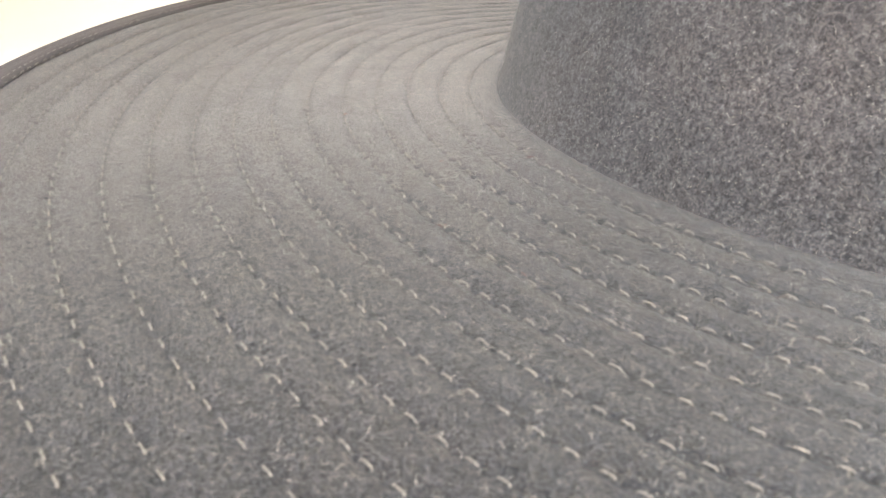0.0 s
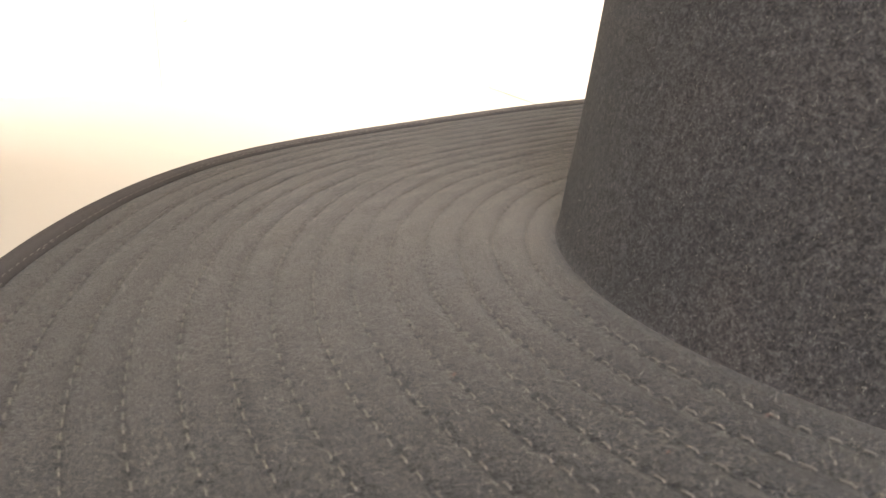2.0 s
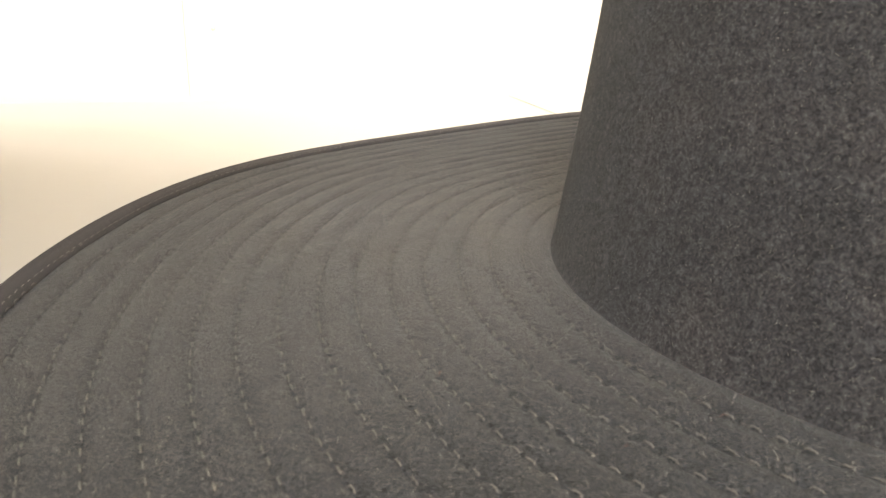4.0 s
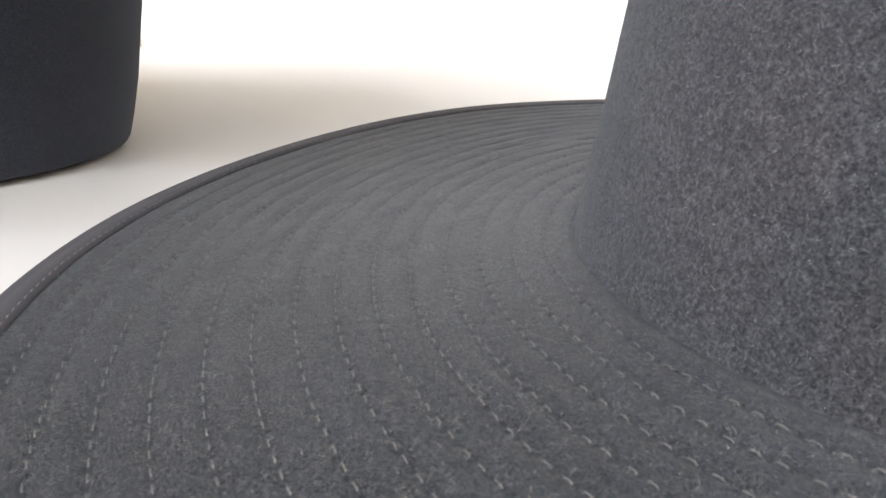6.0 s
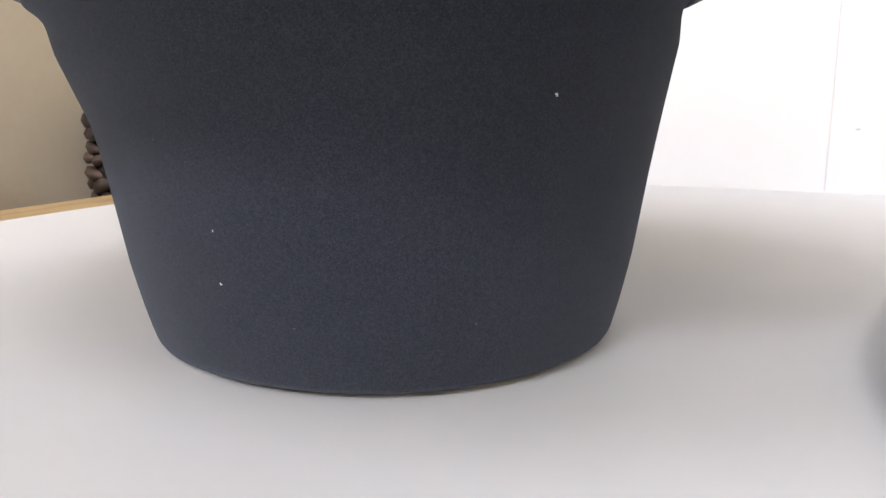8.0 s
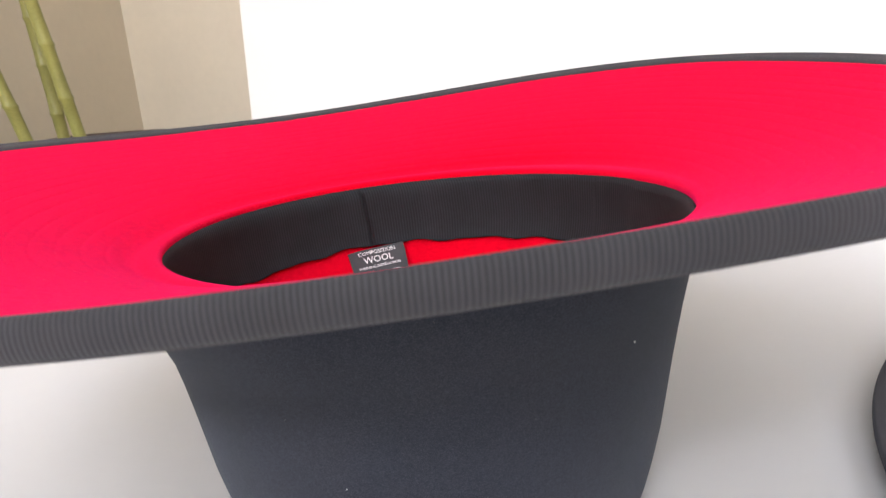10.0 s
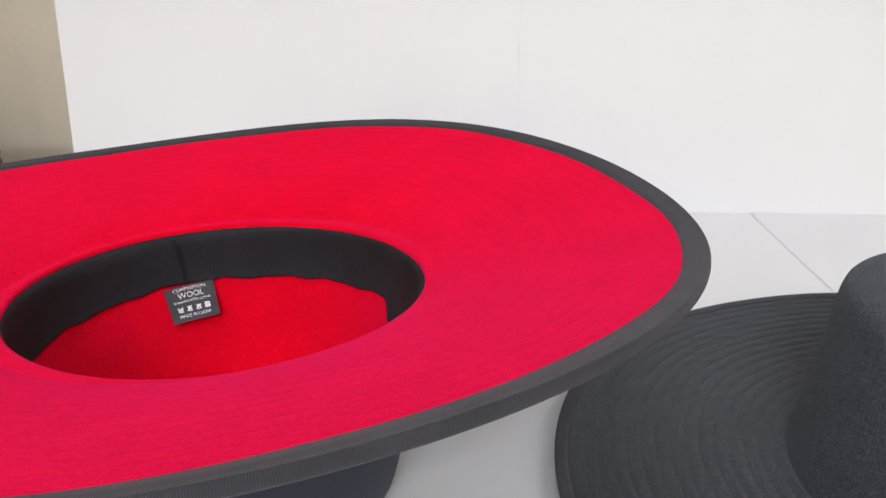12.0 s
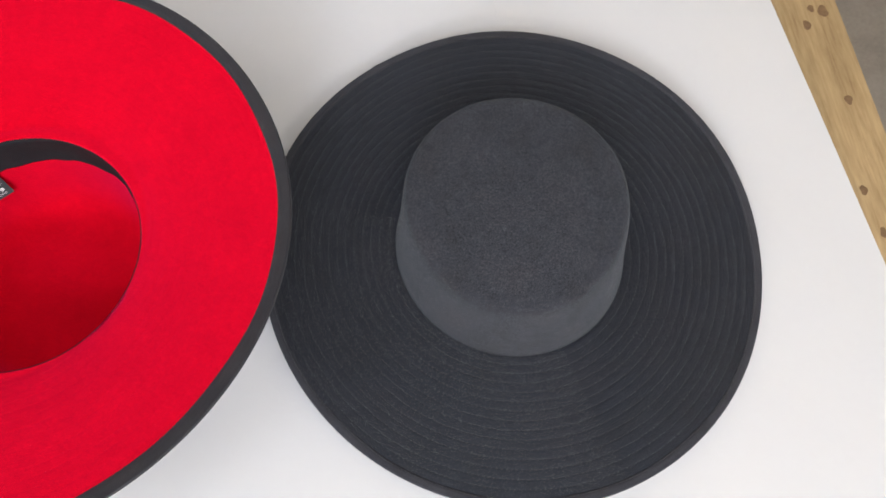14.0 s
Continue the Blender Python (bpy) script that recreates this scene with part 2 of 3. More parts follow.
def sweep(rows, closed_rows=False, flip=False):
    """Faces over a grid of rings: rows of equally many points, each ring closed."""
    n, k = len(rows[0]), len(rows)
    faces = []
    for i in range(k if closed_rows else k - 1):
        i2 = (i + 1) % k
        for j in range(n):
            j2 = (j + 1) % n
            q = (i * n + j, i * n + j2, i2 * n + j2, i2 * n + j)
            faces.append(q[::-1] if flip else q)
    return faces


# ---------------------------------------------------------------- hats
ROWS = 15                     # rows of stitching round the brim
THICK = 0.0032                # felt
RINGN = 288
TH = np.linspace(0, 2 * np.pi, RINGN, endpoint=False)
FINE = np.linspace(0, 2 * np.pi, 1440, endpoint=False)
PITCH = 0.0036                # from stitch to stitch


class Hat:
    def __init__(self, p):
        self.p, self.up = p, p["up"]
        self.head, self.top = p["head"], p["top"]
        self.c, self.s = math.cos(p["turn"]), math.sin(p["turn"])

    def place(self, a, b, z, th=TH):
        x, y = a * np.cos(th), b * np.sin(th)
        dx, dy = self.c * x - self.s * y, self.s * x + self.c * y
        z = z + np.zeros_like(x)
        tx, ty = self.p["tilt"]
        z = z + (tx * dx + ty * dy) * np.clip(z / max(self.p["z"], 0.001), 0, 1)
        return np.stack([self.p["x"] + dx, self.p["y"] + dy, z], 1)

    def neck(self, u):
        """The upturned crown's mouth is pushed a little forward."""
        return np.clip(1 - 3 * np.asarray(u), 0, 1)

    def rim_z(self, th):
        r = self.p["rim"]
        return r[0] + sum(r[2 * k - 1] * np.cos(k * th) + r[2 * k] * np.sin(k * th) for k in range(1, (len(r) + 1) // 2))

    def brim(self, s, th=TH, side=0.0):
        """The brim's middle sheet at s from head (0) to edge (1), moved by side metres towards the crown's side."""
        a, b = self.head[0] + (RIM_A - self.head[0]) * s, self.head[1] + (RIM_B - self.head[1]) * s
        z = self.p["z"] + self.rim_z(th) * np.maximum(s, 0) ** self.p["bow"] + self.up * side
        z = z + (0.00010 if self.up > 0 else 0.00003) * np.sin(np.clip(s, 0, 1) * np.pi) * (np.sin(th * 19 + s * 43) * np.sin(th * 11 - s * 71 + 2) + np.sin(th * 31 + s * 31 + 1) * np.sin(s * 97 - th * 17))
        return self.place(a, b, z, th)

    def lip(self, f, side):
        """The brim between the opening (0) and the head (1)."""
        a, b = (o + 0.0015 + (q - o - 0.0015) * f for o, q in zip(self.p["opening"], self.head))
        return self.place(a, b, self.p["z"] + self.up * side) + np.array([[0.0014 * (1 - f), -0.0018 * (1 - f), 0.0]])

    def crown(self, u, r, inset=0.0, th=TH):
        """The crown's wall at u of its height, tapered by r."""
        a = self.head[0] + (self.top[0] - self.head[0]) * r - inset
        b = self.head[1] + (self.top[1] - self.head[1]) * r - inset
        ring = self.place(a, b, self.p["z"] + self.up * (self.p["tall"] * u), th)
        ring[:, :2] += np.array(self.p["lean"])[None] * np.reshape(u, (-1, 1))
        if self.up < 0:
            ring[:, :2] += np.array([[-0.0020, -0.0028]]) * np.reshape(self.neck(u), (-1, 1))
        return ring


def groove(s, deep=0.00052):
    """Relief of the felt between two rows of stitching."""
    x = s * (ROWS + 1)
    d = abs(x - round(x))
    if round(x) < 1 or round(x) > ROWS:
        d = 0.5
    return -deep * math.exp(-(d / 0.09) ** 2)


def stitch_count(h, row):
    s = row / (ROWS + 1)
    return int(math.pi * (h.head[0] + h.head[1] + (RIM_A - h.head[0] + RIM_B - h.head[1]) * s) / PITCH)


def quilt(h, s, th):
    """Relief of the stitched felt: soft pillows between the rows, a crease along each row, needle holes between its stitches."""
    x = s * (ROWS + 1)
    row = min(max(round(x), 1), ROWS)
    d = min(abs(x - row), 0.5)
    uneven = 0.8 + 0.35 * np.sin(th * 23 + row * 1.7) * np.sin(th * 9 + row * 4.1)
    low = -0.00036 * (1 - 2 * d) ** 2 - 0.00010 * math.exp(-(d / 0.11) ** 2)
    f = (th * stitch_count(h, row) / (2 * np.pi)) % 1.0 - 0.5
    hole = np.exp(-(f / 0.13) ** 2) * math.exp(-(d / 0.10) ** 2)
    pucker = 0.00005 * np.cos(f * 2 * np.pi) * math.exp(-(d / 0.25) ** 2)
    return low * uneven - 0.00036 * hole + pucker


SOFT_TOP = ((0.012, -0.10), (0.022, -0.05), (0.036, -0.02), (0.055, 0.01), (0.08, 0.04), (0.15, 0.12), (0.25, 0.26), (0.35, 0.38), (0.45, 0.49), (0.55, 0.60), (0.66, 0.71), (0.76, 0.80),
            (0.84, 0.88), (0.89, 0.94), (0.93, 1.02), (0.96, 1.11), (0.98, 1.24), (0.993, 1.45), (1.0, 1.85), (1.004, 2.5), (1.006, 3.5), (1.006, 4.6))
PROFILE = ((-0.008, -0.20), (0.004, -0.12), (0.018, -0.05), (0.035, 0.015), (0.06, 0.05), (0.09, 0.065), (0.13, 0.09), (0.19, 0.18), (0.25, 0.27), (0.32, 0.375), (0.40, 0.46), (0.50, 0.557), (0.62, 0.66),
           (0.74, 0.765), (0.82, 0.86), (0.88, 0.935), (0.925, 1.0), (0.955, 1.045), (0.975, 1.08), (0.988, 1.125), (0.996, 1.21), (1.0, 1.42), (1.0, 2.4), (1.0, 3.4), (1.0, 4.2))
LINED = PROFILE[6:13] + ((0.72, 0.78), (0.78, 0.90), (0.83, 1.05), (0.87, 1.25), (0.90, 1.5), (0.92, 1.85), (0.935, 2.3), (0.946, 2.9), (0.952, 3.6), (0.955, 4.4))


def stitch_places(h, side, quilted):
    """Middle, way along and way up of each stitch of the brim, row by row."""
    out = []
    for row in range(1, ROWS + 1):
        s = row / (ROWS + 1)
        n = stitch_count(h, row)
        rng = np.random.RandomState(row)
        t0 = (np.arange(n) + rng.uniform(-0.12, 0.12, n)) * 2 * np.pi / n
        lift = side * (THICK / 2 + (quilt(h, s, t0) + 0.00038 if quilted else groove(s)) + 0.00020 + 0.00015 * np.sin(t0 * 37 + row * 2.3) * np.sin(t0 * 13 + row))
        mid = h.brim(s, t0, lift)
        along = h.brim(s, t0 + 0.004, lift) - h.brim(s, t0 - 0.004, lift)
        across = h.brim(s + 0.01, t0, lift) - h.brim(s - 0.01, t0, lift)
        along /= np.linalg.norm(along, axis=1)[:, None]
        up = np.cross(across, along)
        up /= np.linalg.norm(up, axis=1)[:, None]
        up *= np.where(up[:, 2:] * side * h.up < 0, -1, 1)
        out.append((mid, along, up))
    return [np.concatenate(k) for k in zip(*out)]


def dash_grid():
    """One stitch: a small bowed thread, 1.6 mm long."""
    verts, faces = [], []
    for x, z in ((-0.0008, -0.0003), (-0.0005, 0.00002), (0.0005, 0.00002), (0.0008, -0.0003)):
        for y, dz in ((-0.00011, 0.0), (0.0, 0.0001), (0.00011, 0.0)):
            verts.append((x, y, z + dz))
    for k in range(3):
        for e in range(2):
            o = k * 3 + e
            faces.append((o, o + 3, o + 4, o + 1))
    return np.array(verts), faces


def stitches(h, parent, mat, side, near=None):
    """All stitches of a brim; those round the point near are pieces of their own."""
    mid, along, up = stitch_places(h, side, near is not None)
    dv, df = dash_grid()
    order = np.arange(len(mid))
    single = np.zeros(len(mid), dtype=bool)
    if near:
        d = np.linalg.norm(mid[:, :2] - np.array(near), axis=1)
        single[np.argsort(d)[:300]] = True
        me = bpy.data.meshes.new("stitch")
        me.from_pydata([tuple(v) for v in dv], [], df)
        me.materials.append(mat)
        for i in order[single]:
            x, z = Vector(along[i]), Vector(up[i])
            y = z.cross(x)
            o = new("stitch", me)
            o.parent = parent
            o.matrix_basis = Matrix(((x.x, y.x, z.x, mid[i][0]), (x.y, y.y, z.y, mid[i][1]), (x.z, y.z, z.z, mid[i][2]), (0, 0, 0, 1)))
    m, a, u = mid[~single], along[~single], up[~single]
    c = np.cross(u, a)
    pts = m[:, None] + dv[None, :, :1] * a[:, None] + dv[None, :, 1:2] * c[:, None] + dv[None, :, 2:] * u[:, None]
    faces = [tuple(i * 12 + q for q in f) for i in range(len(m)) for f in df]
    tagged(link("stitching", pts.reshape(-1, 3), faces, mat, parent, smooth=False), kind="stuff")


def fuzz(h, parent, count, span, seed, brim_share, mat):
    """Short loose wool fibres lying on the felt."""
    r = np.random.RandomState(seed)
    th = r.uniform(span[0], span[1], count) - h.p["turn"]
    on_brim = r.uniform(size=count) < brim_share
    s = r.uniform(0.0, 0.93, count)
    u = r.uniform(0.02, 0.93, count)
    shape = SOFT_TOP if h.up > 0 else PROFILE
    rr = np.interp(u, [q[0] for q in shape], [q[1] for q in shape])
    brim_at = h.brim(s, th, THICK / 2 + 0.0)
    crown_at = h.crown(u, rr, 0.0, th)
    at = np.where(on_brim[:, None], brim_at, crown_at)
    out = crown_at - h.crown(u, rr, 0.001, th)
    out /= np.linalg.norm(out, axis=1)[:, None]
    nor = np.where(on_brim[:, None], np.array([[0, 0, float(h.up)]]), out)
    way = r.normal(size=(count, 3))
    way -= (way * nor).sum(1)[:, None] * nor
    way /= np.linalg.norm(way, axis=1)[:, None]
    side = np.cross(nor, way)
    size = (r.uniform(0.0003, 0.0009, count) * np.where(r.uniform(size=count) < 0.1, 2.2, 1.0) * np.where(on_brim, 1.0, 0.62))[:, None]
    bend = r.uniform(-0.5, 0.5, count)[:, None]
    rise = r.uniform(0.05, 0.45, count)[:, None]
    wide = np.where(on_brim, 0.000024, 0.000017)[:, None]
    rows = []
    for f in (0.0, 0.35, 0.7, 1.0):
        c = at + way * size * f + side * size * bend * f * f + nor * (size * rise * math.sin(f * 2.4) - 0.00003)
        w = wide * (1.0 if f < 0.9 else 0.3)
        rows += [c - side * w, c + side * w]
    pts = np.stack(rows, 1).reshape(-1, 3)
    faces = [(i * 8 + k, i * 8 + k + 1, i * 8 + k + 3, i * 8 + k + 2) for i in range(count) for k in (0, 2, 4)]
    tagged(link("wool_fibre_nap", pts, faces, mat, parent, smooth=False), kind="stuff")


def build_hat(p, lining, lined):
    h = Hat(p)
    up = h.up
    hat = new("wool_hat")
    # brim, felt side
    edge = 0.985
    ss = [-0.02 if lined else 0.0] + [(k + d) / (ROWS + 1) for k in range(1, ROWS + 1) for d in (-0.5, -0.36, -0.24, -0.14, -0.07, 0.0, 0.07, 0.14, 0.24, 0.36)] + [0.975, edge]
    if lined:
        rows = [h.brim(q, side=THICK / 2 + groove(q, 0.00003)) for q in ss]
        under = [h.brim(edge * i / 40, side=THICK * 0.1) for i in range(40, -1, -1)]
    else:
        rows = [h.brim(q, FINE, THICK / 2 + quilt(h, q, FINE)) for q in ss]
        under = [h.brim(edge * i / 6, FINE, -THICK / 2) for i in range(6, -1, -1)]
    ring = rows + under
    link("brim", np.concatenate(ring), sweep(ring, True, up > 0), UNDER_FELT if lined else BRIM_FELT, hat, "black wool felt brim with rows of stitching")
    if lined:
        rows = [h.lip(f, -THICK / 2 + d) for f, d in ((0.04, 0.0030), (0.0, 0.0018), (0.05, 0.0007), (0.2, 0.0002), (0.5, 0.0), (0.75, 0.0))]
        rows += [h.brim(max(q, 0.0), side=-THICK / 2 - groove(q, 0.00012)) for q in ss]
        link("brim_lining", np.concatenate(rows), sweep(rows, False, up < 0), lining, hat, "bright red felt underside")
    # ribbon round the edge
    w = 0.0105 / (RIM_A - HEAD_A)
    prof = [(1 - w, -1, -0.0003)] + [(1 - w * 0.96, -1, 0.0004), (1 - w * 0.5, -1, 0.0006), (1 - 0.02, -1, 0.0005)]
    v = w * 0.70
    prof += [(1 - 0.018 + 0.012 * math.cos(a), math.sin(a), 0.0005 * abs(math.sin(a))) for a in np.linspace(-1.2, 1.2, 7)]
    prof += [(1 - 0.02, 1, 0.0005), (1 - v * 0.5, 1, 0.0006), (1 - v * 0.96, 1, 0.0004), (1 - v, 1, -0.0003)]
    rng = np.random.RandomState(4)
    wave = 0.004 * np.sin(TH * 5 + 1) + 0.003 * np.sin(TH * 13)
    rows, uvs = [], []
    for i, (s, sd, off) in enumerate(prof):
        edge = wave if s < 1 - w * 0.66 else 0
        rows.append(h.brim(s + edge, side=sd * (THICK / 2 + off) if abs(sd) == 1 else sd * (THICK / 2 + 0.0009)))
        uvs.append(np.stack([TH * (RIM_A + RIM_B) / 2, np.full(RINGN, i * 0.002)], 1))
    link("edge_binding", np.concatenate(rows), sweep(rows, False, up > 0), SHADED_RIBBON if lined else RIBBON, hat, "dark grey ribbed ribbon binding", uvs=np.concatenate(uvs))
    # crown
    shape = PROFILE if lined else SOFT_TOP
    rows = [h.crown(u, r) for u, r in shape]
    if not lined:
        for k, (u, r) in enumerate(shape):
            out = rows[k][:, :2] - rows[-1][:, :2].mean(0)
            far = np.linalg.norm(out, axis=1)
            front = np.clip((-out[:, 1] / np.maximum(far, 0.001)) * 0.75 + 0.25, 0, 1) ** 1.5
            rows[k][:, 2] -= 0.016 * front * np.clip(far / 0.08, 0, 1) ** 2 * np.clip((u - 0.6) / 0.4, 0, 1) ** 1.5
    n = len(rows)
    verts = np.concatenate(rows)
    faces = sweep(rows, False, up < 0)
    last = (n - 1) * RINGN
    faces.append(tuple(range(last, last + RINGN)) if up > 0 else tuple(range(last + RINGN - 1, last - 1, -1)))
    link("crown", verts, faces, SMOOTH_FELT if lined else FELT, hat, "black wool felt crown")
    if lined:
        rows = [h.crown(u, r, 0.0032) for u, r in LINED]
        last = (len(rows) - 1) * RINGN
        verts = np.concatenate(rows)
        faces = sweep(rows, False, up > 0)
        faces.append(tuple(range(last, last + RINGN))[::-1] if up > 0 else tuple(range(last, last + RINGN)))
        link("crown_lining", verts, faces, lining, hat, "bright red felt inside of the crown")
    stitches(h, hat, DARK_THREAD if lined else THREAD, 1, None if lined else (-0.115, -0.125))
    if lined:
        stitches(h, hat, RED_THREAD, -1)
    return hat, h


black_hat, HB = build_hat(BLACK, RED_FELT, False)
tagged(black_hat, "black wool felt hat standing upright on white paper, wide stitched brim", "hat", "hats on the white paper")
red_hat, HR = build_hat(RED, RED_FELT, True)
fuzz(HB, black_hat, 105000, (2.8, 5.0), 3, 0.72, FIBRE)
fuzz(HR, red_hat, 4000, (3.2, 6.2), 4, 0.5, DARK_FIBRE)
tagged(red_hat, "black wool hat with bright red underside, upside down on its crown", "hat", "hats on the white paper")



def ribbon_join(h, parent, at):
    """The ribbon's overlapping end on the brim's edge."""
    th = np.linspace(at - 0.03, at + 0.012, 9)
    w = 0.0112 / (RIM_A - HEAD_A)
    v = w * 0.72
    prof = [(1 - w, -1, -0.0002), (1 - w * 0.95, -1, 0.0006), (1 - w * 0.5, -1, 0.0008), (0.985, -1, 0.0008), (0.996, -0.7, 0.0004), (1.0, 0.0, 0.0), (0.996, 0.7, 0.0004), (0.985, 1, 0.0008), (1 - v * 0.5, 1, 0.0008), (1 - v * 0.95, 1, 0.0006), (1 - v, 1, -0.0002)]
    verts, faces, uvs = [], [], []
    for i, (s, sd, off) in enumerate(prof):
        verts.append(h.brim(s, th, sd * (THICK / 2 + off)))
        uvs.append(np.stack([th * RIM_A, np.full(9, i * 0.002)], 1))
    for i in range(len(prof) - 1):
        for j in range(8):
            faces.append((i * 9 + j, i * 9 + j + 1, i * 9 + j + 10, i * 9 + j + 9))
    return link("binding_end", np.concatenate(verts), faces, SHADED_RIBBON if h.up < 0 else RIBBON, parent, uvs=np.concatenate(uvs))


def binding_stitches(h, parent, mat):
    """The fine row that holds the ribbon, along its inner edge."""
    s = 1 - 0.0105 / (RIM_A - HEAD_A) * 0.70 * 0.86
    n = 460
    t0 = np.arange(n) * 2 * np.pi / n
    lift = THICK / 2 + 0.00072
    wave = 0.004 * np.sin(t0 * 5 + 1) + 0.003 * np.sin(t0 * 13)
    mid = h.brim(s + wave, t0, lift)
    along = h.brim(s, t0 + 0.004, lift) - h.brim(s, t0 - 0.004, lift)
    along /= np.linalg.norm(along, axis=1)[:, None]
    up = np.tile(np.array([[0.0, 0.0, float(h.up)]]), (n, 1))
    across = np.cross(up, along)
    dv, df = dash_grid()
    pts = mid[:, None] + dv[None, :, :1] * along[:, None] * 0.8 + dv[None, :, 1:2] * across[:, None] * 0.9 + dv[None, :, 2:] * up[:, None] * 0.6
    tagged(link("binding_stitching", pts.reshape(-1, 3), [tuple(i * 12 + q for q in f) for i in range(n) for f in df], mat, parent, smooth=False), kind="stuff")


binding_stitches(HB, black_hat, BINDING_THREAD)
ribbon_join(HB, black_hat, JOIN_BLACK)
ribbon_join(HR, red_hat, JOIN_RED)

# sweatband inside the red hat
rng = np.random.RandomState(7)
DEEP = 0.30
low = DEEP + 0.008 * np.sin(TH * 3 + 0.6) + 0.004 * np.sin(TH * 7 + 2) + 0.005 * np.sin(TH * 17) + 0.003 * np.sin(TH * 29 + 1) + 0.11 * np.exp(-((TH - 5.99) / np.where(TH > 5.99, 0.035, 0.4)) ** 2)


def band_ring(f, inset):
    """A ring at f of the sweatband's depth."""
    u = low * f
    r = np.interp(u, [q[0] for q in PROFILE], [q[1] for q in PROFILE])
    a, b = (np.minimum((o + 0.0012) * (1 - f) + (q + (t_ - q) * r - 0.0055) * f, q + (t_ - q) * r - 0.0048) - inset for o, q, t_ in zip(RED["opening"], HR.head, HR.top))
    ring = HR.place(a, b, HR.p["z"] - HR.p["tall"] * u)
    ring[:, :2] += np.array([[0.0013, -0.0018]]) * np.reshape(HR.neck(u), (-1, 1))
    return ring


fs = list(np.linspace(0.03, 0.97, 11)) + [1.0]
rows = [band_ring(f, 0.0006 * math.sin(f * 5)) for f in fs] + [band_ring(f, -0.0014) for f in fs[::-1]]
uvs = np.concatenate([np.stack([TH * 0.09, np.full(RINGN, i * 0.002)], 1) for i in range(len(rows))])
band = link("sweatband", np.concatenate(rows), sweep(rows, True, False), BAND, red_hat, "black ribbed inner sweatband", uvs=uvs)


def wall_point(th, depth, off):
    """A point on the inner wall: angle, depth under the opening in metres, and distance from the wall."""
    u = depth / HR.p["tall"]
    r = float(np.interp(u, [q[0] for q in PROFILE], [q[1] for q in PROFILE]))
    return Vector(HR.crown(u, r, 0.0032 + off, np.array([th]))[0])


# seam across the sweatband, and stitches along its lower edge
bm = bmesh.new()
prev = None
for d in np.linspace(0.001, 0.027, 8):
    row = [bm.verts.new(wall_point(SEAM_TH + e * 0.006, d, 0.0062 - 0.06 * d + (0.0006 if e == 0 else 0))) for e in (-1, 0, 1)]
    if prev:
        for k in range(2):
            bm.faces.new((prev[k], prev[k + 1], row[k + 1], row[k]))
    prev = row
part("band_seam", bm, BAND, band, smooth=True)

# care label under the sweatband
LW, LH = 0.0265, 0.0205


def label_point(u, v, lift=0.0):
    """u to the reader's right, v downwards, in metres on the label."""
    u, v = 0.996 * u + 0.087 * v, 0.996 * v - 0.087 * u
    d = 0.0286 + v * 0.96
    th = LABEL_TH - u / 0.083
    curl = 0.0022 + 0.0035 * max(v / LH, 0) ** 1.5 + 0.0010 * math.sin(u * 160)
    return wall_point(th, d, curl + lift)


def label_patch(name, mat, parent, u0, u1, v0, v1, lift, thick, label=""):
    nu, nv = max(1, int((u1 - u0) / 0.002)), max(1, int((v1 - v0) / 0.002))
    bm = bmesh.new()
    top = [[bm.verts.new(label_point(u0 + (u1 - u0) * i / nu, v0 + (v1 - v0) * j / nv, lift)) for i in range(nu + 1)] for j in range(nv + 1)]
    bot = [[bm.verts.new(label_point(u0 + (u1 - u0) * i / nu, v0 + (v1 - v0) * j / nv, lift - thick)) for i in range(nu + 1)] for j in range(nv + 1)]
    for j in range(nv):
        for i in range(nu):
            bm.faces.new((top[j][i], top[j][i + 1], top[j + 1][i + 1], top[j + 1][i]))
            bm.faces.new((bot[j][i], bot[j + 1][i], bot[j + 1][i + 1], bot[j][i + 1]))
    for j in range(nv):
        bm.faces.new((top[j][0], top[j + 1][0], bot[j + 1][0], bot[j][0]))
        bm.faces.new((top[j][nu], bot[j][nu], bot[j + 1][nu], top[j + 1][nu]))
    for i in range(nu):
        bm.faces.new((top[0][i], bot[0][i], bot[0][i + 1], top[0][i + 1]))
        bm.faces.new((top[nv][i], top[nv][i + 1], bot[nv][i + 1], bot[nv][i]))
    return part(name, bm, mat, parent, label, smooth=False)


tag = label_patch("care_label", LABEL_CLOTH, red_hat, -LW / 2, LW / 2, 0.0008, LH, 0.0, 0.0004, "black satin care label with white print")


def words(name, text, size, u, v):
    """Printed words, centred at (u, v) of the label."""
    cu = bpy.data.curves.new("words", "FONT")
    cu.body, cu.size, cu.align_x, cu.align_y, cu.resolution_u = text, size, "CENTER", "CENTER", 2
    ob = new("words", cu)
    bpy.context.view_layer.update()
    me = bpy.data.meshes.new_from_object(ob.evaluated_get(bpy.context.evaluated_depsgraph_get()))
    bpy.data.objects.remove(ob)
    for p in me.vertices:
        p.co = label_point(u + p.co.x, v - p.co.y, 0.0004)
    me.materials.clear()
    me.materials.append(PRINT)
    o = new(name, me)
    o.parent = tag
    return o


words("printed_word", "COMPOSITION", 0.0026, 0.0, 0.0026)
words("printed_word", "WOOL", 0.0044, 0.0, 0.0061)
words("printed_line", "WASHING INSTRUCTION", 0.00175, 0.0, 0.0094)
words("printed_line", "MADE IN CHINA", 0.0024, 0.0, 0.0174)


